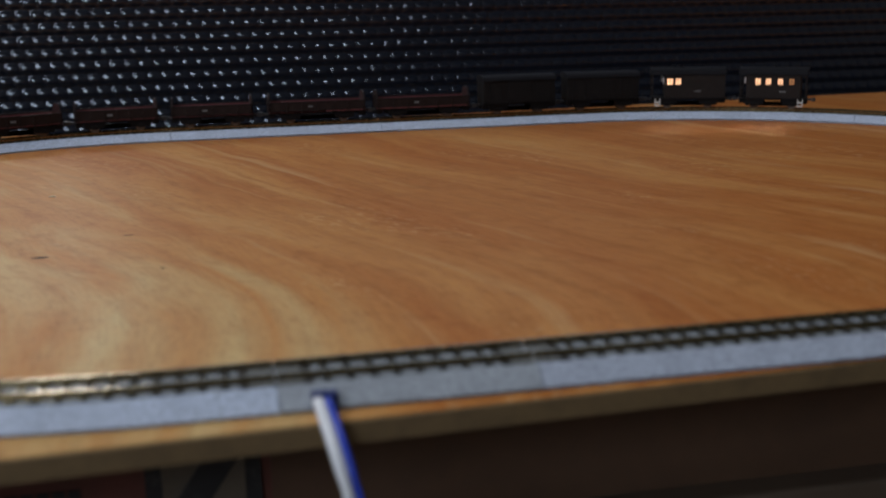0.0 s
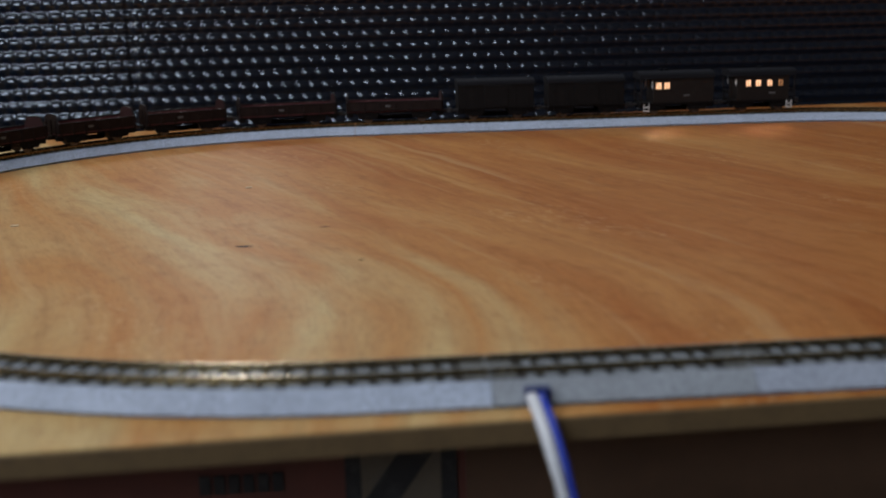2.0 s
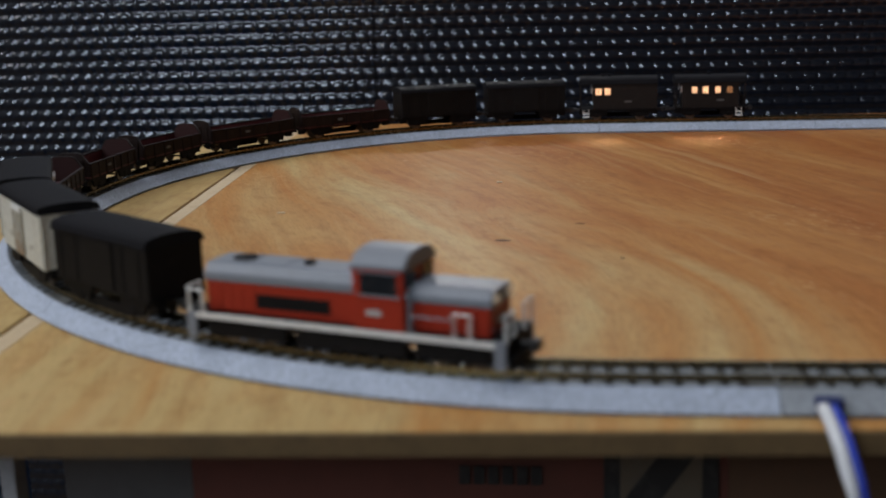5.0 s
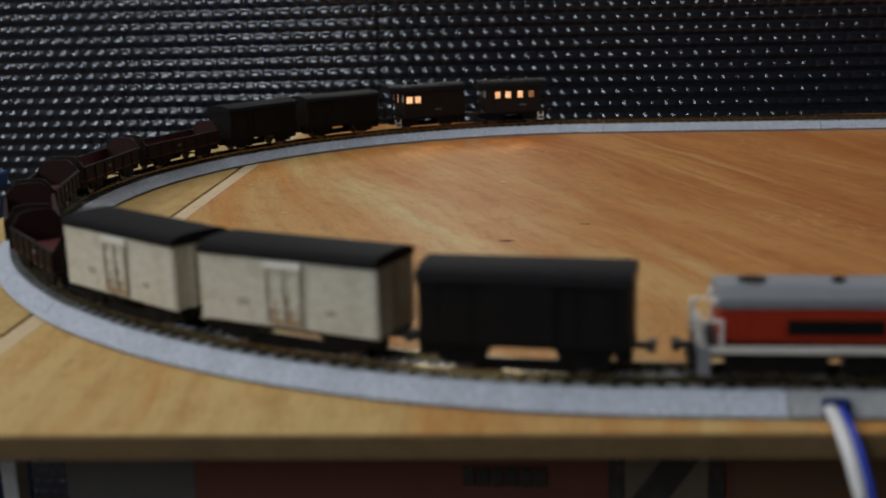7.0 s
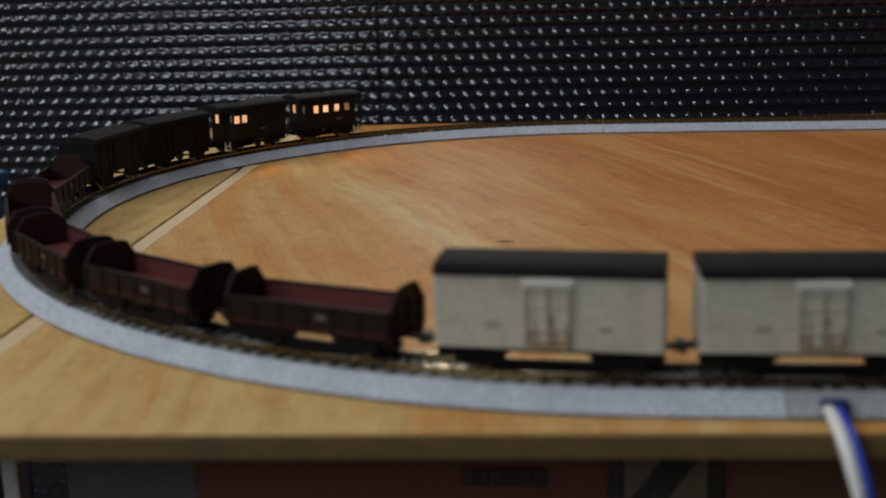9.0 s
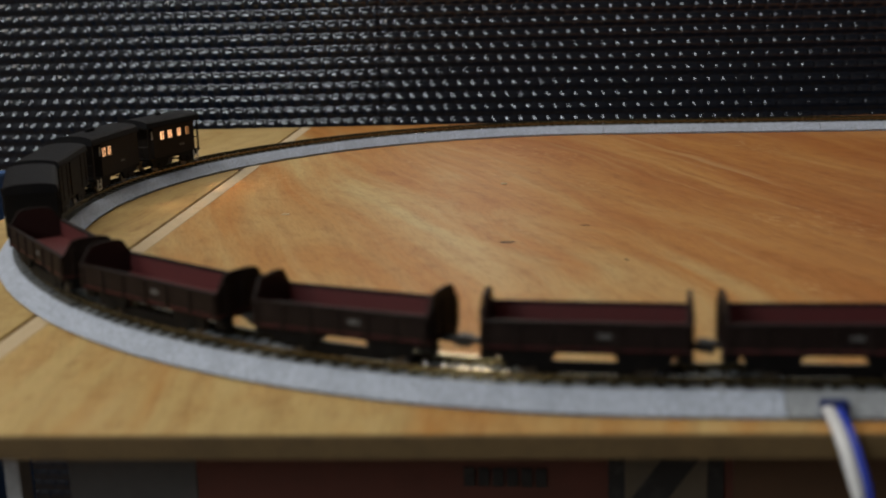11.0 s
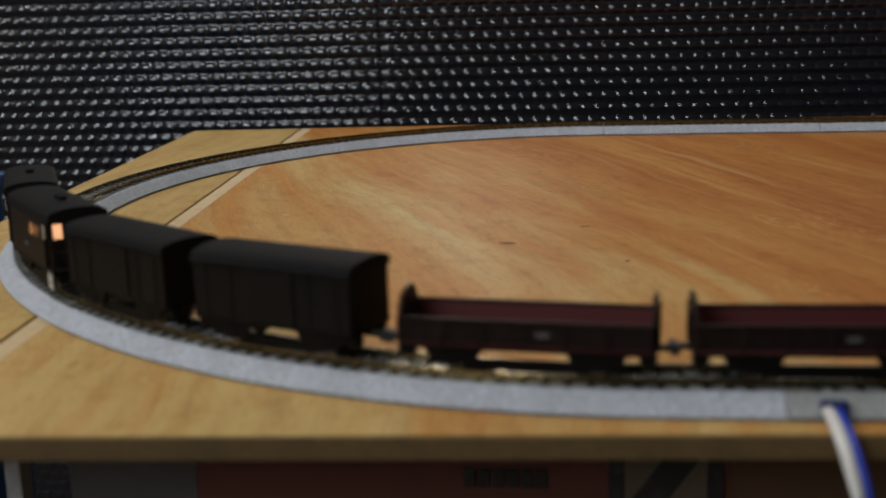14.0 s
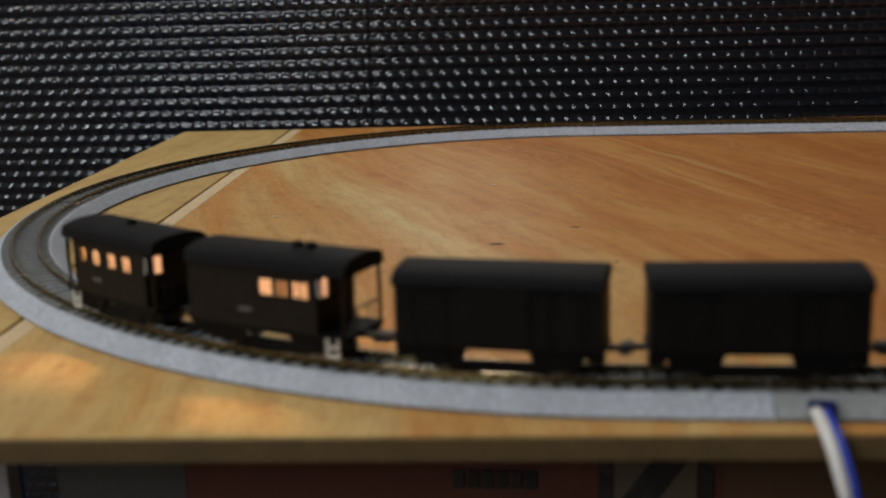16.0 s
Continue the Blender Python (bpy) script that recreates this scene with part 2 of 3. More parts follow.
def box(x0, x1, y0, y1, z0, z1, bevel=0.0, bm=None):
    """A box between millimetre bounds, its edges bevelled."""
    bm = bm or bmesh.new()
    made = bmesh.ops.create_cube(bm, size=1.0)["verts"]
    for v in made:
        v.co = Vector(((x0 + x1) / 2 + v.co.x * (x1 - x0), (y0 + y1) / 2 + v.co.y * (y1 - y0), (z0 + z1) / 2 + v.co.z * (z1 - z0))) * MM
    if bevel:
        edges = {e for v in made for e in v.link_edges}
        bmesh.ops.bevel(bm, geom=list(edges), offset=bevel * MM, segments=2, profile=0.6, affect="EDGES")
    return bm


def prism(outline, x0, x1, bm=None, axis="x", bevel=0.0):
    """An outline of (y, z) millimetres drawn out along x (or of (x, z) along y, or (x, y) along z)."""
    bm = bm or bmesh.new()

    def at(a, b, d):
        return Vector({"x": (d, a, b), "y": (a, d, b), "z": (a, b, d)}[axis]) * MM

    lo, hi = [bm.verts.new(at(a, b, x0)) for a, b in outline], [bm.verts.new(at(a, b, x1)) for a, b in outline]
    n = len(outline)
    faces = [bm.faces.new(lo), bm.faces.new(hi[::-1])]
    for k in range(n):
        faces.append(bm.faces.new((lo[k], hi[k], hi[(k + 1) % n], lo[(k + 1) % n])))
    bmesh.ops.recalc_face_normals(bm, faces=faces)
    if bevel:
        bmesh.ops.bevel(bm, geom=list({e for f in faces for e in f.edges}), offset=bevel * MM, segments=1, affect="EDGES")
    return bm


def rod(points, radius, sides=8, bm=None):
    """A round tube of millimetre radius through millimetre points."""
    bm = bm or bmesh.new()
    pts = [Vector(p) * MM for p in points]
    rings = []
    for k, p in enumerate(pts):
        d = (pts[min(k + 1, len(pts) - 1)] - pts[max(k - 1, 0)]).normalized()
        side = d.cross(Vector((0, 0, 1)) if abs(d.z) < 0.95 else Vector((1, 0, 0))).normalized()
        up = side.cross(d)
        rings.append([bm.verts.new(p + radius * MM * (math.cos(a) * side + math.sin(a) * up)) for a in (2 * math.pi * i / sides for i in range(sides))])
    for a, b in zip(rings, rings[1:]):
        for i in range(sides):
            bm.faces.new((a[i], a[(i + 1) % sides], b[(i + 1) % sides], b[i]))
    bm.faces.new(rings[0][::-1])
    bm.faces.new(rings[-1])
    return bm


def disc(x, y, z, radius, thick, sides=20, bm=None, axis="y"):
    """A wheel-like disc, its axle along y (or x, or z)."""
    bm = bm or bmesh.new()
    ring = [(radius * math.cos(2 * math.pi * i / sides), radius * math.sin(2 * math.pi * i / sides)) for i in range(sides)]
    if axis == "y":
        return prism([(x + a, z + b) for a, b in ring], y - thick / 2, y + thick / 2, bm, "y")
    if axis == "x":
        return prism([(y + a, z + b) for a, b in ring], x - thick / 2, x + thick / 2, bm, "x")
    return prism([(x + a, y + b) for a, b in ring], z - thick / 2, z + thick / 2, bm, "z")


def thing(name, label, category, group="", kind="", at=None):
    ob = new(name)
    if at is not None:
        ob.matrix_world = at
    ob.empty_display_size = 0.01
    return tagged(ob, label, category, group, kind)


# ---- the room that closes the place ----
def pierced(u0, u1, z0, z1, hole, at):
    """The four boxes of a wall round a window's hole (u0, u1, z0, z1)."""
    a, b, c, d = hole
    bm = bmesh.new()
    for u, v, p, q in ((u0, a, z0, z1), (b, u1, z0, z1), (a, b, z0, c), (a, b, d, z1)):
        at(u, v, p, q, bm)
    return bm


def window(name, hole, at, label):
    """Frame bars and a clear pane in a wall's hole; at(u0, u1, z0, z1, depth0, depth1, bm) lays a bar."""
    a, b, c, d = hole
    w = thing(name, label, "window", kind="structure")
    for u, v, p, q in ((a, b, c, c + 30), (a, b, d - 30, d), (a, a + 30, c + 30, d - 30), (b - 30, b, c + 30, d - 30), ((a + b) / 2 - 12, (a + b) / 2 + 12, c + 30, d - 30)):
        part("window_frame", at(u, v, p, q, 20, 50), M_CEIL, w)
    part("window_sill", at(a - 20, b + 20, c - 22, c - 1, -40, 60), M_CEIL, w)


def room():
    x0, x1, y0, y1, z0, z1 = -1700, 1700, -2000, 900, -720, 1900
    tagged(part("floor", box(x0, x1, y0, y1, z0 - 40, z0), M_FLOOR), "dark brown wooden room floor under the table", "floor", kind="structure")
    # ceiling hole made for the added overhead fill
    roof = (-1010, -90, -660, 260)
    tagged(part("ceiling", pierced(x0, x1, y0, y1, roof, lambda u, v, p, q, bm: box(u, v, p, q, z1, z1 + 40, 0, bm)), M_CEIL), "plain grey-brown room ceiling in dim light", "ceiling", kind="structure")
    wall = "plain brown-grey painted room wall in dim light"
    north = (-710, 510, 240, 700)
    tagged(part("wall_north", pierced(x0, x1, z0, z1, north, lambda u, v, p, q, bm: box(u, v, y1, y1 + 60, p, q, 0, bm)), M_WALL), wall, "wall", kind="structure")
    tagged(part("wall_east", box(x1, x1 + 60, y0, y1, z0, z1), M_WALL), wall, "wall", kind="structure")
    south, west = (-1500, -610, 710, 1150), (-800, 40, 980, 1740)
    tagged(part("wall_south", pierced(x0, x1, z0, z1, south, lambda u, v, p, q, bm: box(u, v, y0 - 60, y0, p, q, 0, bm)), M_WALL), wall, "wall", kind="structure")
    tagged(part("wall_west", pierced(y0, y1, z0, z1, west, lambda u, v, p, q, bm: box(x0 - 60, x0, u, v, p, q, 0, bm)), M_WALL), wall, "wall", kind="structure")
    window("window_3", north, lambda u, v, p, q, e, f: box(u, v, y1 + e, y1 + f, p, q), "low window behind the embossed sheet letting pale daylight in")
    window("window_1", south, lambda u, v, p, q, e, f: box(u, v, y0 - f, y0 - e, p, q), "white-framed window letting bluish daylight into the room")
    window("window_2", west, lambda u, v, p, q, e, f: box(x0 - f, x0 - e, u, v, p, q), "white-framed window letting daylight in from high up")


room()

# ---- the baseboard ----
def on_edge(x):
    """The front edge of the board, which lies a little askew to the track."""
    return -19.7 + 0.045 * x


def baseboard():
    board = thing("baseboard", "orange-brown varnished plywood baseboard carrying the oval track", "baseboard")
    main = [(-206, on_edge(-206)), (900, on_edge(900)), (900, 585), (-230, 520.5)]
    part("plywood_sheet", prism(main, -6.0, 0.0, axis="z", bevel=0.35), M_PLY, board)
    left = [(-285, on_edge(-285)), (-207.3, on_edge(-207.3)), (-231.3, 520.4), (-304.5, 517)]
    part("side_plank", prism(left, -6.0, 0.0, axis="z", bevel=0.35), M_PLANK, board, "pale tan plank butted against the plywood")
    strip = [(-205.6, on_edge(-206) + 1), (-199.0, on_edge(-199) + 1), (-222.6, 519), (-229.4, 519)]
    part("joint_strip", prism(strip, -0.2, 0.12, axis="z"), M_PALE, board, "pale bare wood strip along the joint")
    edge = [(-285, on_edge(-285) - 0.9), (900, on_edge(900) - 0.9), (900, on_edge(900) - 0.02), (-285, on_edge(-285) - 0.02)]
    part("edge_strip", prism(edge, -6.0, -0.5, axis="z", bevel=0.2), M_EDGE, board, "dark raw plywood edge")
    return board


baseboard()


def marks():
    """Knots and chips of the board's face."""
    for x, y, w, d, m, what in ((-71, 165, 6, 2.6, M_GAP, "knot"), (-41.5, 194.6, 4, 1.2, M_GAP, "knot"), (-27.8, 136.6, 1.6, 1.4, M_GAP, "knot"),
                                (-221, 341, 7, 3.0, M_GAP, "knot")):
        ring = [(x + w / 2 * math.cos(a) * (1 + 0.2 * math.sin(3 * a)), y + d / 2 * math.sin(a)) for a in (2 * math.pi * k / 14 for k in range(14))]
        tagged(part(what, prism(ring, -0.1, 0.06, axis="z"), m), "small dark knot in the plywood face", "knot", "knots in the board", kind="structure")
    for x, y, w, d in ((-169, 219.5, 3.2, 1.6), (-79, 290.5, 2.6, 2.0), (-262, 244, 12, 1.4)):
        tagged(part("wood_splinter", box(x - w / 2, x + w / 2, y - d / 2, y + d / 2, 0, 0.5, 0.15), M_PALE), "pale splinter of wood lying on the board", "splinter", "splinters on the board")


marks()

# ---- the oval of track ----
X0, X1, R = -26.7, 233.5, 238.0
STRAIGHT, BEND = X1 - X0, math.pi * R
LOOP = 2 * (STRAIGHT + BEND)


def along(s):
    """Place and heading on the centre line, s mm from the start of the near straight; trains run towards +s."""
    s = s % LOOP
    if s < STRAIGHT:
        return X0 + s, 0.0, 0.0
    s -= STRAIGHT
    if s < BEND:
        a = s / R
        return X1 + R * math.sin(a), R - R * math.cos(a), a
    s -= BEND
    if s < STRAIGHT:
        return X1 - s, 2 * R, math.pi
    a = (s - STRAIGHT) / R
    return X0 - R * math.sin(a), R + R * math.cos(a), math.pi + a


def beside(s, off, z):
    x, y, a = along(s)
    return Vector((x - off * math.sin(a), y + off * math.cos(a), z)) * MM


def sweep(s0, s1, outline, bm=None, step=6.0, jag=0.0):
    """An outline of (offset, z) drawn along the track from s0 to s1."""
    bm = bm or bmesh.new()
    n = max(2, int(abs(s1 - s0) / step))
    rings = []
    for k in range(n + 1):
        s = s0 + (s1 - s0) * k / n
        rings.append([bm.verts.new(beside(s, o, z + (random.uniform(-jag, jag) if 0 < i < len(outline) - 1 else 0))) for i, (o, z) in enumerate(outline)])
    m = len(outline)
    for a, b in zip(rings, rings[1:]):
        for i in range(m):
            bm.faces.new((a[i], b[i], b[(i + 1) % m], a[(i + 1) % m]))
    bm.faces.new(rings[0])
    bm.faces.new(rings[-1][::-1])
    bmesh.ops.recalc_face_normals(bm, faces=bm.faces)
    return bm


BED = [(-12.9, 0.0), (-13.0, 0.8), (-14.0, 1.1), (-9.6, 4.8), (-9.0, 5.2), (9.0, 5.2), (9.6, 4.8), (14.0, 1.1), (13.0, 0.8), (12.9, 0.0)]
RAIL_TOP, CAR_Z = 7.1, 7.4


def rail_profile(o):
    return [(o - 0.65, 5.5), (o + 0.65, 5.5), (o + 0.65, 5.72), (o + 0.22, 5.9), (o + 0.4, 6.3), (o + 0.4, RAIL_TOP), (o - 0.4, RAIL_TOP), (o - 0.4, 6.3), (o - 0.22, 5.9), (o - 0.65, 5.72)]


TIE = mesh_of(box(-1.05, 1.05, -8.1, 8.1, 4.6, 5.6, 0.1), M_TIE, "tie")

def track_piece(s0, s1, bed, label):
    t = thing("track_piece", label, "model track", "pieces of the oval track")
    part("roadbed", sweep(s0 + 0.15, s1 - 0.15, BED, jag=0.12, step=3.0), bed, t)
    part("ballast_top", sweep(s0 + 0.2, s1 - 0.2, [(-8.4, 5.0), (-8.4, 5.32), (8.4, 5.32), (8.4, 5.0)]), M_BALLAST_TOP, t, "darker dusty ballast between the sleepers")
    for o in (-4.75, 4.75):
        part("rail", sweep(s0 + 0.2, s1 - 0.2, rail_profile(o)), M_RAIL, t)
    for a, b in ((s0 + 0.3, s0 + 6.2), (s1 - 6.2, s1 - 0.3)):
        part("joint_plate", sweep(a, b, [(-8.5, 5.1), (-8.5, 5.62), (8.5, 5.62), (8.5, 5.1)]), M_PLATE, t, "plain grey plate at the joint")
    for s in (s0 + 7.4, s1 - 7.4):
        part("joint_slot", sweep(s - 1.1, s + 1.1, [(-8.5, 5.1), (-8.5, 5.5), (8.5, 5.5), (8.5, 5.1)], step=1.0), M_COUPLER, t, "dark slot beside the joint")
    count = max(1, round((s1 - s0 - 18.0) / 5.2))
    for k in range(count):
        s = s0 + 9.0 + (s1 - s0 - 18.0) * (k + 0.5) / count
        x, y, a = along(s)
        tie = new("tie", TIE)
        tie.parent = t
        tie.matrix_basis = pose(x * MM, y * MM, 0, 0, 0, math.degrees(a))
    return t


def tracks():
    feed = -X0
    cuts = [(feed, feed + 62, M_BALLAST_GREY, "straight feeder track on darker grey ballast"),
            (feed + 62, STRAIGHT, M_BALLAST_MID, "straight model track on pale grey moulded ballast")]
    for k in range(4):
        cuts.append((STRAIGHT + BEND * k / 4, STRAIGHT + BEND * (k + 1) / 4, M_BALLAST, "curved model track on pale grey moulded ballast"))
    a = STRAIGHT + BEND
    cuts += [(a, a + STRAIGHT / 2, M_BALLAST, "straight model track on pale grey moulded ballast"), (a + STRAIGHT / 2, a + STRAIGHT, M_BALLAST, "straight model track on pale grey moulded ballast")]
    for k in range(4):
        b = a + STRAIGHT
        cuts.append((b + BEND * k / 4, b + BEND * (k + 1) / 4 + (feed if k == 3 else 0), M_BALLAST, "curved model track on pale grey moulded ballast"))
    for s0, s1, bed, label in cuts:
        track_piece(s0, s1, bed, label)


tracks()


def feeder_wire():
    w = thing("feeder_wire", "blue and white twin wire plugged into the track", "wire")
    for d, thick, m, name in ((0.0, 1.55, M_WIRE_WHITE, "white_wire"), (2.15, 0.85, M_BLUE, "blue_wire")):
        way = [(8.6, -13.0, 2.8), (8.8, -17.0, 2.6), (9.2, -22.0, 1.2), (10.0, -26.0, -1.8), (11.6, -29.5, -8.0), (13.2, -32.0, -16.0), (15.0, -33.6, -28.0), (17.0, -34.4, -52.0)]
        pts = [(x + d, y - d * 0.15, z + d * 0.25) for x, y, z in way]
        part(name, rod(pts, thick, 10), m, w, smooth=True)
    part("plug", box(7.2, 13.2, -14.6, -11.0, 0.9, 4.6, 0.6), M_BLUE_DARK, w, "small dark blue plug")


feeder_wire()

# ---- the black textured sheet behind ----
def backdrop_sheet():
    """A sheet embossed with rows of beads joined into ridges, each row half a bead aside of the next."""
    px, pz, nx, nz = 10.93, 9.75, 12, 8
    cols, rows = 118, 57
    x0, z0 = -640.0, -402.0
    u = np.arange(cols * nx + 1) / nx
    v = np.arange(rows * nz + 1) / nz
    uu, vv = np.meshgrid(u, v)
    row = np.floor(vv)
    rng = np.random.default_rng(5)
    wild = rng.normal(0, 1, (rows + 2, cols + 3))
    ri, ci = row.astype(int).clip(0, rows), np.floor(uu + 0.5 * (row % 2)).astype(int).clip(0, cols + 1)
    bead = 1 - np.abs(2 * ((uu + 0.5 * (row % 2)) % 1.0) - 1) ** 3.2
    ridge = np.sin(np.pi * (vv - row))
    h = ridge * (0.60 + (0.92 + 0.09 * wild[ri, ci]) * bead)
    slow = 5.0 * np.sin(uu * 0.075) + 2.0 * np.sin(uu * 0.19 + 1.0)
    fold = np.where(np.abs(uu - 40.6) < 0.3, 0.8, 0.0)
    verts = np.stack([(x0 + uu * px), -h - slow * 0.25 + fold, z0 + vv * pz], -1).reshape(-1, 3) * MM
    w = cols * nx + 1
    a = (np.arange(rows * nz)[:, None] * w + np.arange(cols * nx)[None]).reshape(-1)
    faces = np.stack([a, a + 1, a + w + 1, a + w], 1)
    me = bpy.data.meshes.new("backdrop_sheet")
    me.from_pydata(verts.tolist(), [], faces.tolist())
    me.materials.append(M_SHEET)
    for p in me.polygons:
        p.use_smooth = True
    b = thing("backdrop_sheet", "black glossy plastic sheet embossed with rows of small beads", "backdrop", at=pose(0, 0.675, 0, 0, 0, 0.0))
    o = new("embossed_face", me)
    o.parent = b
    part("backing", box(-640, 640, 4.5, 8, -402, 150, 0.5), M_INK, b)
    part("side_border", box(-660, -640.2, -3, 6, -402, 150, 0.6), M_INK, b)


backdrop_sheet()

# ---- what stands under the board ----
def carton():
    c = thing("storage_carton", "dark red-brown printed cardboard carton under the board", "carton")
    part("carton_body", box(-168, 620, 78, 330, -74, -6.1, 1.0), M_CARD, c)
    part("side_panel", box(-212, -168.4, 80, 320, -74, -6.3, 0.8), M_CARD_GREY, c, "grey-brown side panel")
    part("front_panel", box(2, 618, 76.6, 77.9, -73.6, -7), M_CARD_BROWN, c, "plain brown panel")
    part("label_field", prism([(-36, -73), (-1, -73), (-1, -30), (-36, -30)], 76.4, 77.8, axis="y"), M_INK, c, "black printed square")
    part("label_centre", prism([(-31, -72), (-6, -72), (-6, -32), (-31, -32)], 76.0, 76.3, axis="y"), M_LABEL, c, "tan printed field")
    part("label_stroke", prism([(-31, -70), (-24, -70), (-6, -44), (-6, -34), (-10, -34), (-31, -64)], 75.6, 75.9, axis="y"), M_INK, c, "black slanting stroke")
    for k in range(6):
        x = -81 + k * 4.5
        part("print_bar", box(x, x + 3.4, 76.9, 77.8, -58.5, -52.5), M_INK, c)


def table():
    t = thing("side_table", "dark wooden side table under the carton", "table")
    part("tabletop", box(-218, 800, 66, 640, -96, -74.2, 2), M_FLOOR, t)
    for x in (-200, 780):
        for y in (90, 610):
            part("leg", box(x - 14, x + 14, y - 14, y + 14, -720, -96.1, 2), M_FLOOR, t)


def board_leg():
    t = thing("board_stand", "slim grey metal stand under the board", "stand")
    part("upright", box(-229, -223.6, 70, 78, -716, -6.2, 0.8), M_METAL, t)
    part("foot", box(-250, -203, 40, 108, -720, -716, 0.8), M_METAL, t)
    b = thing("blue_crate", "blue plastic crate beside the board", "crate")
    part("crate_body", box(-520, -398, 300, 420, -720, -22, 3), M_BLUE_THING, b)
    part("crate_rim", box(-524, -394, 296, 424, -21.8, -12, 2), M_BLUE_THING, b)


carton()
table()
board_leg()

# ---- rolling stock: x ahead, z from the rail's top, millimetres ----
def wheelset(car, x):
    w = part("wheelset", disc(x, -4.4, 2.75, 3.05, 1.0), M_WHEEL, car)
    bm = disc(x, 4.4, 2.75, 3.05, 1.0)
    bm.from_mesh(w.data)
    rod([(x, -5.6, 2.75), (x, 5.6, 2.75)], 0.5, 6, bm)
    bm.to_mesh(w.data)
    bm.free()


def coupler(car, x, way):
    bm = box(min(x, x + way * 4.6), max(x, x + way * 4.6), -0.9, 0.9, 5.0, 6.4, 0.2)
    box(min(x + way * 3.2, x + way * 5.2), max(x + way * 3.2, x + way * 5.2), -1.8, 1.8, 4.4, 7.0, 0.3, bm)
    part("coupler", bm, M_COUPLER, car)


def underframe(car, half, base, floor):
    """Sole bars under the floor, two wheelsets in their guards, brake rod and couplers."""
    bm = box(-half, half, -7.2, 7.2, floor - 0.6, floor + 0.4, 0.2)
    for y in (-7.6, 7.6):
        box(-half, half, y - 0.5, y + 0.5, floor - 0.9, floor + 0.2, 0, bm)
    part("underframe", bm, M_CHASSIS, car)
    for x in (-base, base):
        wheelset(car, x)
        for y in (-7.4, 7.4):
            bm = box(x - 1.7, x + 1.7, y - 0.8, y + 0.8, 1.7, 4.2, 0.3)
            prism([(x - 7.0, floor - 0.9), (x - 5.2, 2.2), (x + 5.2, 2.2), (x + 7.0, floor - 0.9)], y - 0.5, y + 0.5, bm, "y")
            part("axle_guard", bm, M_CHASSIS, car)
    part("brake_gear", rod([(-base + 3, -6.4, 2.4), (base - 3, -6.4, 2.4)], 0.3, 6, box(-base + 2, base - 2, -6.9, -5.9, 0.4, 3.3, 0.2)), M_CHASSIS, car)
    for e in (-1, 1):
        for y in (-5.5, 5.5):
            part("buffer_block", box(*sorted((e * (half - 3.6), e * (half + 0.4))), y - 1.6, y + 1.6, 3.4, floor - 0.6, 0.3), M_CHASSIS, car)
    coupler(car, half, 1)
    coupler(car, -half, -1)


def roof_outline(w, low, high, n=9, flat=0.0):
    """Half a shallow barrel in (y, z)."""
    arc = [(w * math.cos(math.pi * k / (n - 1)), low + (high - low) * math.sin(math.pi * k / (n - 1)) ** (0.55 + flat)) for k in range(n)]
    return [(-w, low - 0.7)] + [(w, low - 0.7)] + arc


def van(label, half, body, roof, width=9.0, low=7.2, side=21.9, top=24.9, group="covered vans"):
    car = thing("covered_van", label, "freight wagon", group)
    underframe(car, half, half * 0.58, low)
    part("body", prism([(-width, low), (width, low), (width, side), (width * 0.55, side + 2.0), (-width * 0.55, side + 2.0), (-width, side)], -half, half, bevel=0.25), body, car)
    part("roof", prism(roof_outline(width + 0.5, side, top, 11), -half - 0.4, half + 0.4), roof, car, smooth=False)
    for y in (-1, 1):
        out = y * (width + 0.25)
        a, b = sorted((y * (width - 0.05), out + y * 0.25))
        bm = box(-7.5, 7.5, a, b, low + 0.4, side - 0.9, 0.15)
        part("sliding_door", bm, body, car)
        part("door_rail", box(-half * 0.75, half * 0.75, a, b, side - 0.8, side - 0.3), body, car)
        for k in range(6):
            x = -half + (k + 0.5) * half / 3
            if abs(x) > 8:
                part("rib", box(x - 0.35, x + 0.35, min(y * width, out), max(y * width, out), low, side - 0.9), body, car)
        part("lettering", box(-3.6, -1.0, *sorted((out, out + y * 0.1)), 9.6, 10.8), M_FAINT, car)
        part("sill", box(-half, half, *sorted((y * (width - 0.6), y * (width + 0.15))), low - 0.6, low + 0.4), M_CHASSIS, car)
    return car


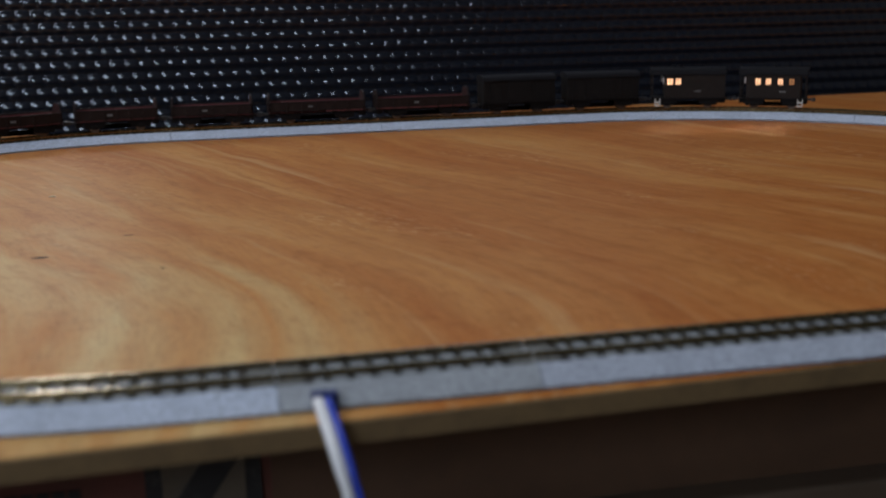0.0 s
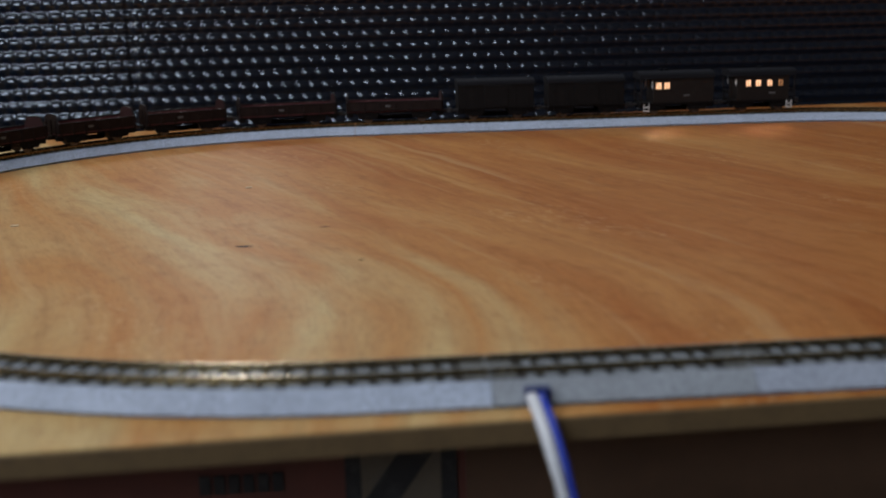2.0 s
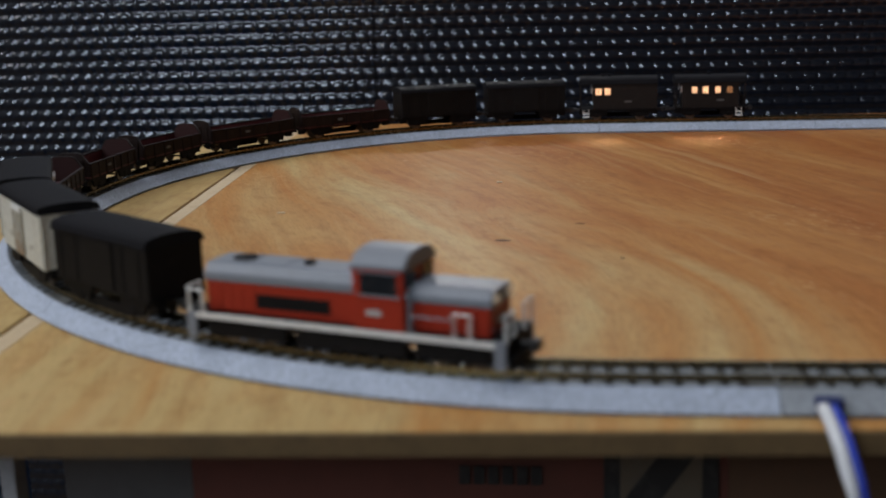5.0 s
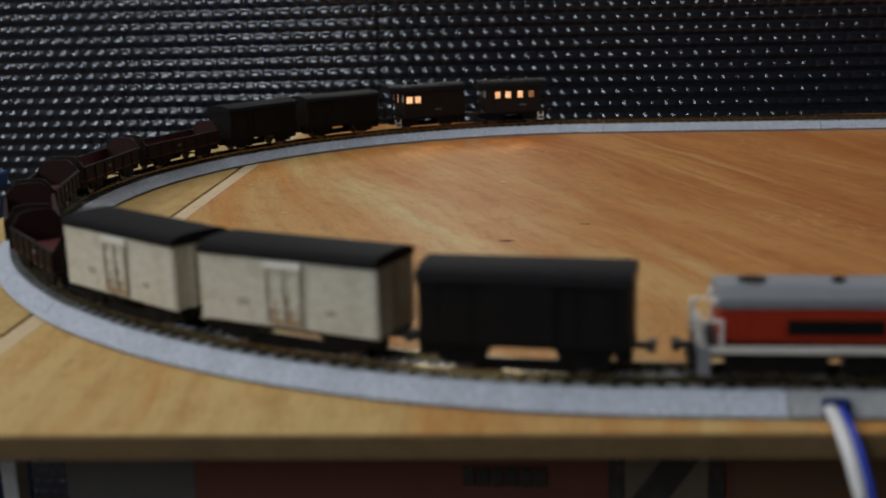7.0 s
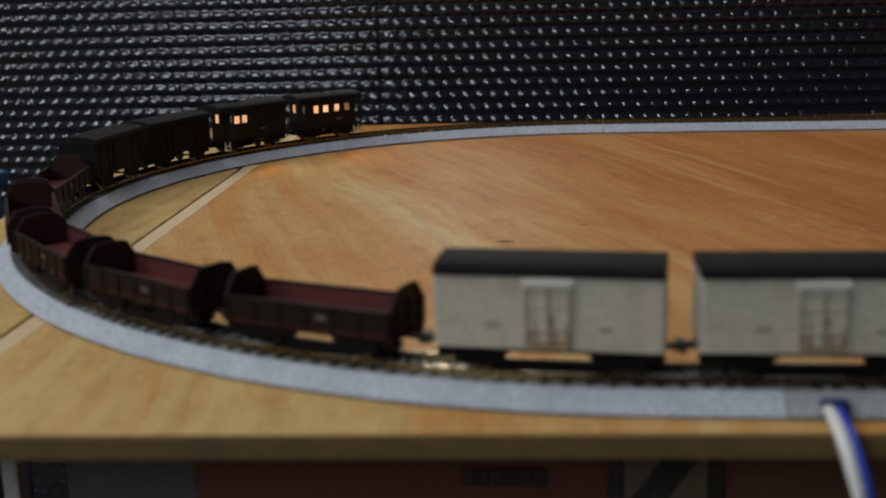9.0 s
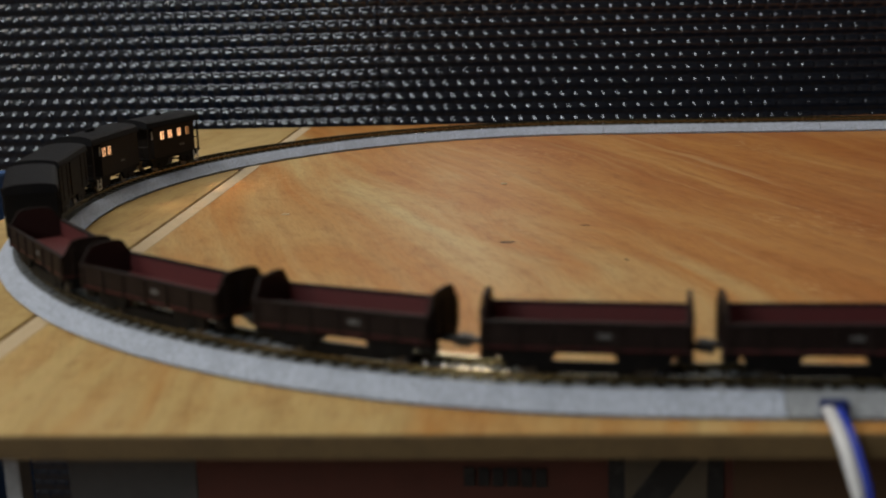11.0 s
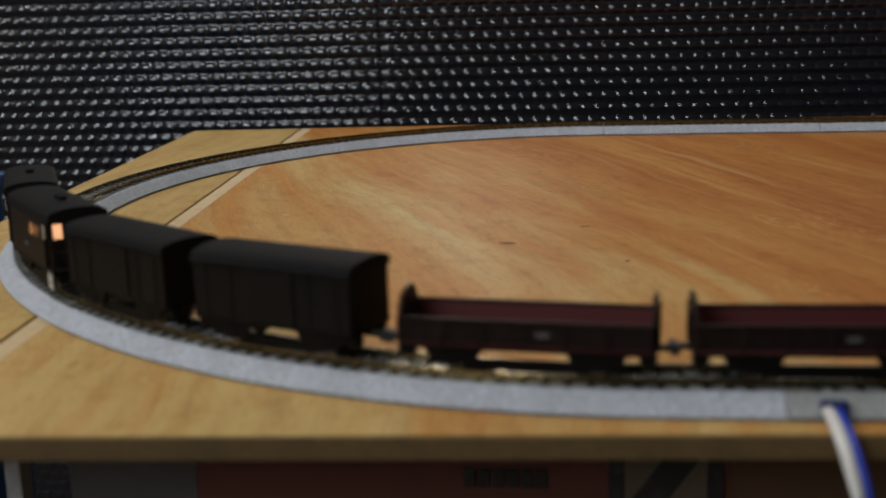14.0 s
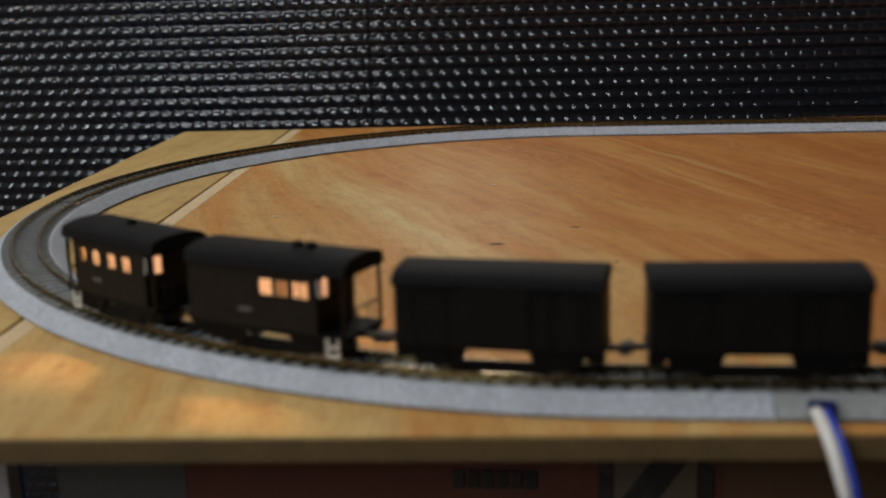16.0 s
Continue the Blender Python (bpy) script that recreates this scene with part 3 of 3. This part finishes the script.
def reefer(label, half):
    car = thing("refrigerator_wagon", label, "freight wagon", "white refrigerator wagons")
    w, low, side, top = 9.0, 6.4, 24.3, 26.6
    underframe(car, half, half * 0.62, low)
    part("body", prism([(-w, low), (w, low), (w, side), (w * 0.55, side + 1.1), (-w * 0.55, side + 1.1), (-w, side)], -half, half, bevel=0.2), M_CREAM, car)
    part("roof", prism(roof_outline(w + 0.5, side, top, 11), -half - 0.5, half + 0.5), M_ROOF, car, "dark charcoal rounded roof")
    for y in (-1, 1):
        s = lambda a, b: sorted((y * (w + a), y * (w + b)))
        part("door", box(-5.0, 5.0, *s(-0.1, 0.35), low + 0.8, side - 3.0, 0.2), M_CREAM, car)
        part("door_hood", box(-5.8, 5.8, *s(-0.1, 1.1), side - 2.9, side - 1.2, 0.2), M_WHITE, car, "white hood over the door")
        for x in (-4.9, 0.0, 4.9):
            part("door_bar", box(x - 0.25, x + 0.25, *s(0.4, 0.9), low + 1.0, side - 3.2), M_CREAM_LINE, car)
        for z in (11.5, 17.0):
            part("hinge", box(-4.6, 4.6, *s(0.4, 0.7), z, z + 0.45), M_CREAM, car)
        part("rust_streak", box(-4.4, 4.4, *s(0.5, 0.58), low + 0.9, low + 2.0), M_RUST, car, "rust-stained door foot")
        for x, tall in ((-4.2, 3.2), (-2.6, 5.0), (0.9, 6.2), (2.2, 3.6), (4.3, 4.4)):
            part("rust_streak", box(x - 0.4, x + 0.4, *s(0.5, 0.56), low + 2.0, low + 2.0 + tall, 0.02), M_RUST, car, "rust streak down the door")
        part("lettering", box(-14.5, -10.8, *s(0.0, 0.12), 11.0, 13.0), M_CREAM_LINE, car)
        part("lettering", box(11.5, 14.5, *s(0.0, 0.12), 10.8, 12.2), M_CREAM_LINE, car)
    for x in (-1, 1):
        for y in (-8.2, -3.0, 3.0, 8.2):
            part("end_post", box(*sorted((x * half, x * (half + 0.45))), y - 0.35, y + 0.35, low, side), M_CREAM, car)
    return car


def open_wagon(label, half):
    car = thing("open_wagon", label, "freight wagon", "open wagons")
    w, low, side, top = 8.9, 6.6, 12.8, 18.3
    underframe(car, half, half * 0.56, low)
    part("floor_board", box(-half, half, -w, w, low, low + 1.0, 0.1), M_RED_IN, car, "oxide red floor")
    for y in (-1, 1):
        s = lambda a, b: sorted((y * (w + a), y * (w + b)))
        part("side_wall", box(-half, half, *s(-0.9, 0.0), low, side, 0.12), M_BROWN, car)
        part("side_lining", box(-half + 1, half - 1, *s(-1.05, -0.92), low + 1.1, side - 0.2), M_RED_IN, car, "oxide red lining")
        part("top_rail", box(-half, half, *s(-1.0, 0.25), side, side + 0.6, 0.12), M_BROWN, car)
        for k in range(7):
            x = -half + 1.2 + k * (2 * half - 2.4) / 6
            part("stanchion", box(x - 0.45, x + 0.45, *s(-0.1, 0.4), low - 0.4, side, 0.1), M_BROWN, car)
        part("lettering", box(3.0, 6.0, *s(0.0, 0.15), 9.6, 10.8), M_DULL, car)
    for x in (-1, 1):
        end = [(-w, low), (w, low), (w, side), (w * 0.62, top - 0.6), (w * 0.3, top), (-w * 0.3, top), (-w * 0.62, top - 0.6), (-w, side)]
        a, b = sorted((x * (half - 0.9), x * half))
        part("end_wall", prism(end, a, b, bevel=0.12), M_BROWN, car)
        part("end_lining", prism([(p * 0.94, max(low + 1.1, q - 0.5)) for p, q in end], *sorted((x * (half - 1.05), x * (half - 0.92)))), M_RED_END, car, "dark red lining")
        for y in (-5.5, 0, 5.5):
            part("stanchion", box(*sorted((x * half, x * (half + 0.5))), y - 0.45, y + 0.45, low - 0.3, side + 2.5, 0.1), M_BROWN, car)
    return car


def brake_van(label, half, cab0, cab1, outer, inner, platforms, steps_at, vents):
    """A van whose cabin runs from cab0 to cab1; its two sides have windows (x, width, lit), and some ends open platforms."""
    car = thing("brake_van", label, "brake van", "lit brake vans")
    w, low, side, top = 8.7, 6.6, 22.6, 26.4
    underframe(car, half, half * 0.56, low)
    wt, sill, head = 0.7, 15.6, 19.6
    for y, windows in ((-1, outer), (1, inner)):
        s = lambda a, b: sorted((y * (w + a), y * (w + b)))
        part("lower_side", box(cab0, cab1, *s(-wt, 0), low, sill), M_SOOT, car)
        part("upper_side", box(cab0, cab1, *s(-wt, 0), head, side), M_SOOT, car)
        edges = [cab0]
        for x, wide, lit in windows:
            edges += [x - wide / 2, x + wide / 2]
        edges.append(cab1)
        for a, b in zip(edges[::2], edges[1::2]):
            if b - a > 0.05:
                part("side_post", box(a, b, *s(-wt, 0), sill, head), M_SOOT, car)
        for x, wide, lit in windows:
            win = part("window_frame", box(x - wide / 2 - 0.3, x + wide / 2 + 0.3, *s(0.0, 0.25), sill - 0.35, sill), M_SOOT, car)
            for g in ((0.0,) if wide < 3.9 else (-0.9, 0.0, 0.9)):
                part("glazing_bar", box(x + g - 0.16, x + g + 0.16, *s(-0.3, 0.05), sill, head), M_SOOT, win)
            part("pane", box(x - wide / 2, x + wide / 2, *s(-0.5, -0.35), sill, head), M_PANE if lit else M_PANE_DIM, win, "warm lit window pane")
            if lit:
                part("lamp", box(x - 1.2, x + 1.2, *(s(-5.0, -4.3) if y > 0 else s(-3.2, -2.5)), 21.0, 21.4), M_LED, win, "warm glowing lamp")
        part("lettering", box(-8, -4, *s(0.0, 0.12), 10.8, 11.8), M_DULL, car)
        part("sole_bar", box(-half, half, *s(-1.2, 0.1), low - 0.6, low + 0.5), M_CHASSIS, car)
    part("partition", box(cab0 + 1, cab1 - 1.2, -0.3, 0.3, low, side - 0.8), M_BROWN, car)
    for x, way in ((cab0, 1), (cab1, -1)):
        a, b = sorted((x, x + way * 0.7))
        open_end = (way == -1 and 1 in platforms) or (way == 1 and -1 in platforms)
        part("end_wall", box(a, b, -w + 0.7, w - 0.7, low, 15.4 if open_end else side), M_SOOT, car)
        if open_end:
            for y0, y1 in ((-w + 0.7, -5.6), (-2.6, w - 0.7)):
                part("end_wall", box(a, b, y0, y1, 15.4, side), M_SOOT, car)
            part("end_wall", box(a, b, -5.6, -2.6, 20.2, side), M_SOOT, car)
            # an added emissive panel stands in for the lit interior
            c, d = sorted((x + way * 0.9, x + way * 1.1))
            part("end_glow_panel", box(c, d, -6.0, -2.2, 14.8, 20.4), M_GLOW, car, "glowing panel for the warm lit interior behind the end door window")
    part("roof", prism(roof_outline(w + 0.6, side, top, 11), -half - 0.6, half + 0.6), M_ROOF, car)
    part("deck", box(-half, half, -w, w, low - 0.3, low + 0.3), M_CHASSIS, car)
    for e in platforms:
        x = e * (half - 0.5)
        for y in (-w + 0.4, w - 0.4):
            part("roof_post", box(x - 0.35, x + 0.35, y - 0.35, y + 0.35, low, side), M_SOOT, car)
        bm = rod([(x, -w + 0.4, 12.9), (x, w - 0.4, 12.9)], 0.3, 6)
        for y in (-5, -2.5, 2.5, 5):
            rod([(x, y, low), (x, y, 12.9)], 0.22, 6, bm)
        part("railing", bm, M_SOOT, car)
    for e in steps_at:
        x = e * (half - 3.8)
        for y in (-1, 1):
            a, b = sorted((y * (w - 0.2), y * (w + 0.35)))
            bm = box(x - 1.8, x - 1.3, a, b, 1.6, 6.6)
            box(x + 1.3, x + 1.8, a, b, 1.6, 6.6, 0, bm)
            box(x - 1.8, x + 1.8, a, b, 1.6, 2.3, 0, bm)
            box(x - 1.8, x + 1.8, a, b, 4.0, 4.6, 0, bm)
            part("step", bm, M_WHITE, car, "white painted steps")
    for x in ([cab1 + 0.8] if 1 in platforms else []):
        for y in (-1, 1):
            part("handrail", rod([(x, y * (w - 0.2), 16.4), (x, y * (w - 0.2), 20.4)], 0.3, 6), M_WHITE, car, "white painted handrail")
    for x in vents:
        part("roof_vent", disc(x, 0, top + 0.4, 1.4, 1.8, 12, axis="z"), M_ROOF, car)
    return car


def locomotive():
    car = thing("diesel_locomotive", "red and grey diesel switcher model with white waist stripe", "locomotive")
    h, w = 43.5, 9.4
    part("frame", box(-h, h, -w, w, 5.4, 8.0, 0.3), M_BLACK, car)
    for y in (-1, 1):
        part("white_stripe", box(-h + 2, h - 2, *sorted((y * w, y * (w + 0.2))), 6.6, 8.2), M_WHITE, car, "white stripe along the sill")
    part("long_hood", box(-39, 5, -6.8, 6.8, 8.0, 17.6, 0.6), M_LOCO_RED, car)
    part("long_hood_top", prism([(-7.1, 16.0), (7.1, 16.0), (7.1, 18.2), (5.2, 20.6), (-5.2, 20.6), (-7.1, 18.2)], -39.4, 5, bevel=0.3), M_LOCO_GREY, car, "grey hood top")
    part("short_hood", box(18, 39, -6.8, 6.8, 8.0, 16.4, 0.6), M_LOCO_RED, car)
    part("short_hood_top", prism([(-7.1, 15.2), (7.1, 15.2), (7.1, 17.2), (5.2, 19.2), (-5.2, 19.2), (-7.1, 17.2)], 18, 39.4, bevel=0.3), M_LOCO_GREY, car, "grey hood top")
    part("cab", box(4.5, 18, -9.0, 9.0, 8.0, 23.2, 0.5), M_LOCO_RED, car)
    part("cab_roof", prism([(-9.3, 22.8), (9.3, 22.8), (9.3, 24.0), (6.6, 26.2), (2.5, 27.0), (-2.5, 27.0), (-6.6, 26.2), (-9.3, 24.0)], 4.0, 18.5, bevel=0.3), M_LOCO_GREY, car, "grey cab roof")
    for y in (-1, 1):
        s = lambda a, b: sorted((y * (9.0 + a), y * (9.0 + b)))
        win = part("cab_window", box(6.6, 16.4, *s(-0.2, 0.08), 16.8, 22.0), M_GLASS_DARK, car, "dark cab side window")
        part("window_frame", box(6.0, 17.0, *s(-0.1, 0.22), 16.3, 16.8, 0, box(6.0, 17.0, *s(-0.1, 0.22), 22.0, 22.4)), M_LOCO_GREY, win)
        part("cab_emblem", box(8, 12, *s(0.0, 0.12), 11.5, 13.0), M_MARK, car)
        part("hood_grille", box(-24, -3, *sorted((y * 6.7, y * 7.0)), 10.0, 13.5), M_BLACK, car)
        for k in range(4):
            part("hood_door", box(-37 + k * 3.2, -34.4 + k * 3.2, *sorted((y * 6.7, y * 7.0)), 9.0, 15.0), M_LOCO_RED, car)
        for k in range(5):
            part("hood_door", box(20 + k * 3.2, 22.6 + k * 3.2, *sorted((y * 6.7, y * 7.0)), 9.0, 14.6), M_LOCO_RED, car)
        for x0, x1 in ((-42.6, -38.6), (31.0, 35.0)):
            part("corner_grab", rod([(x0, y * (w + 0.1), 8), (x0, y * (w + 0.1), 14), (x1, y * (w + 0.1), 14), (x1, y * (w + 0.1), 8)], 0.45, 6), M_WHITE, car)
        part("fuel_tank", box(-12, 18, *sorted((y * 5.5, y * 8.9)), 1.4, 5.4, 0.4), M_BLACK, car)
        part("bogie_side", box(-38, -15, *sorted((y * 7.2, y * 8.7)), 1.9, 5.3, 0.4), M_BLACK, car)
        part("bogie_side", box(20.5, 39.5, *sorted((y * 7.2, y * 8.7)), 1.9, 5.3, 0.4), M_BLACK, car)
        for x0 in (-33, -22, 25, 35):
            part("bogie_axle_box", box(x0 - 2.4, x0 + 2.4, *sorted((y * 6.4, y * 8.0)), 1.6, 4.8, 0.4), M_CHASSIS, car)
    for x in (4.4, 18.0):
        for y in (-5.2, 5.2):
            part("cab_window", box(x - 0.05, x + 0.15, y - 2.9, y + 2.9, 18.6, 22.4), M_GLASS_DARK, car)
    for e in (-1, 1):
        for y in (-4.2, 4.2):
            part("headlight", disc(e * 39.6, y, 17.0, 1.15, 0.8, 14, axis="x"), M_HEADLIGHT if e > 0 else M_WHITE, car)
            part("marker_lamp", disc(e * 39.4, y * 1.2, 9.6, 0.8, 0.7, 12, axis="x"), M_RED_IN, car)
        part("buffer_beam", box(*sorted((e * h, e * (h - 1.6))), -w, w, 2.6, 8.2, 0.3), M_BLACK, car)
        part("snow_plough", box(*sorted((e * (h + 0.2), e * (h + 1.6))), -7.5, 7.5, 0.9, 4.2, 0.4), M_BLACK, car)
        for y in (-1, 1):
            x = e * (h - 1.2)
            part("end_steps", box(x - 1.4, x + 1.4, *sorted((y * (w - 0.6), y * (w + 0.3))), 1.4, 8.4, 0.2), M_LOCO_GREY, car, "grey end steps")
            part("end_grab", rod([(e * h, y * (w - 0.8), 8), (e * h, y * (w - 0.8), 14.5), (e * h, y * 3.4, 14.5), (e * h, y * 3.4, 8)], 0.4, 6), M_WHITE, car, "white end handrail")
        part("end_number_bar", box(*sorted((e * 39.0, e * 39.2)), -2.2, 2.2, 10.5, 12.0), M_MARK, car)
    for x in (-33, -27.5, -22, 25, 35):
        wheelset(car, x)
    for y in (-1, 1):
        part("handrail", rod([(19.4, y * 8.6, 8.0), (19.4, y * 8.6, 16.5), (18.2, y * 8.9, 17.4)], 0.45, 6), M_LOCO_GREY, car, "grey handrail beside the cab door")
        part("walkway_rail", rod([(20, y * 9.2, 12.4), (31, y * 9.2, 12.4)], 0.22, 6), M_LOCO_GREY, car)
        part("cab_drip_strip", box(4.2, 18.3, *sorted((y * 9.0, y * 9.3)), 22.5, 22.9), M_LOCO_RED, car)
    for x0, x1 in ((-36, -28), (-26.6, -17), (22, 30), (31.2, 37)):
        top = 20.6 if x0 < 0 else 19.2
        part("hood_panel", box(x0, x1, -4.6, 4.6, top - 0.1, top + 0.25, 0.1), M_LOCO_GREY, car)
    part("radiator_fan", disc(-31, 0, 21.0, 3.2, 0.5, 20, axis="z"), M_BLACK, car)
    part("exhaust", disc(-12, 0, 20.9, 1.5, 1.2, 14, axis="z"), M_BLACK, car)
    coupler(car, h, 1)
    coupler(car, -h, -1)
    return car


# each wagon and the mm from the train's nose to its two ends
VAN = "weathered black covered van with ribbed sides and dark roof"
SHORT = "dark brown open wagon, oxide red inside, with raised end boards"
LONG = "long dark brown open wagon, oxide red inside, with raised end boards"
TRAIN = [
    (locomotive(), -1.0, -89.2),
    (van("black covered freight van with flat-topped grey roof", 24.4, M_BLACK, M_ROOF), -102.4, -151.2),
    (reefer("cream-white refrigerator wagon with dark roof and hinged doors", 25.8), -159.2, -210.8),
    (reefer("cream-white refrigerator wagon with dark roof and hinged doors", 25.8), -218.3, -270.1),
    (open_wagon(SHORT, 24.0), -278.8, -327.2),
    (open_wagon(SHORT, 24.0), -338.4, -387.2),
    (open_wagon(SHORT, 24.4), -396.9, -445.8),
    (open_wagon(LONG, 30.0), -453.0, -512.6),
    (open_wagon(LONG, 30.0), -520.6, -580.2),
    (van(VAN, 24.0, M_BLACK, M_ROOF), -590.0, -638.0),
    (van(VAN, 24.2, M_BLACK, M_ROOF), -647.0, -695.8),
    (brake_van("black brake van with warm lit windows and end platform", 23.6, -23.6, 15.4, [(0.7, 3.4, True), (5.5, 3.4, False), (10.9, 4.0, True)],
               [(6.6, 3.4, True), (12.0, 3.6, True)], (1,), (1,), (9, 5)), -706.0, -753.6),
    (brake_van("black caboose with four warm lit windows and two platforms", 21.0, -17.0, 16.8, [(-12.5, 2.6, False), (-5.8, 2.8, True), (1.7, 3.2, True), (8.6, 3.4, True)],
               [(-11.5, 3.0, False), (-4.5, 3.0, True), (3.0, 3.2, True), (9.5, 3.0, True)], (-1, 1), (-1,), (0,)), -764.5, -806.7),
]


def nose(t):
    """How far the train's nose has come along the loop."""
    return -355.3 + 67.149 * t - 0.4301 * t**2 + 0.006935 * t**3


# the play in the couplings: how far the open wagons run ahead of their even spacing, in mm, by share and early value
PLAY = {5: (1.0, 2.2), 6: (1.0, 3.2), 7: (0.8, 0.0), 8: (0.6, 0.0), 9: (0.3, 0.0)}


def play(k, t):
    share, early = PLAY.get(k, (0.0, 0.0))
    return float(np.interp(t, (0.0, 9.2, 11.5, 12.0, 12.5, 13.0, 13.5, 16.0), (early, early, 6 * share, 4 * share, 1.5 * share, 0.4 * share, 0.0, 0.8 * share)))


def rolling(front, rear, t, ahead):
    """The pose of a wagon whose two ends follow the track."""
    n = nose(t) + ahead
    inset = 0.22 * (front - rear)
    a, b = beside(n + front - inset, 0, CAR_Z), beside(n + rear + inset, 0, CAR_Z)
    d = a - b
    mid = (a + b) / 2
    return pose(mid.x, mid.y, mid.z, 0, 0, math.degrees(math.atan2(d.y, d.x)))


def motions():
    for i, (car, front, rear) in enumerate(TRAIN):
        walk(car, [(k * 0.5, rolling(front, rear, k * 0.5, play(i, k * 0.5))) for k in range(33)])


motions()
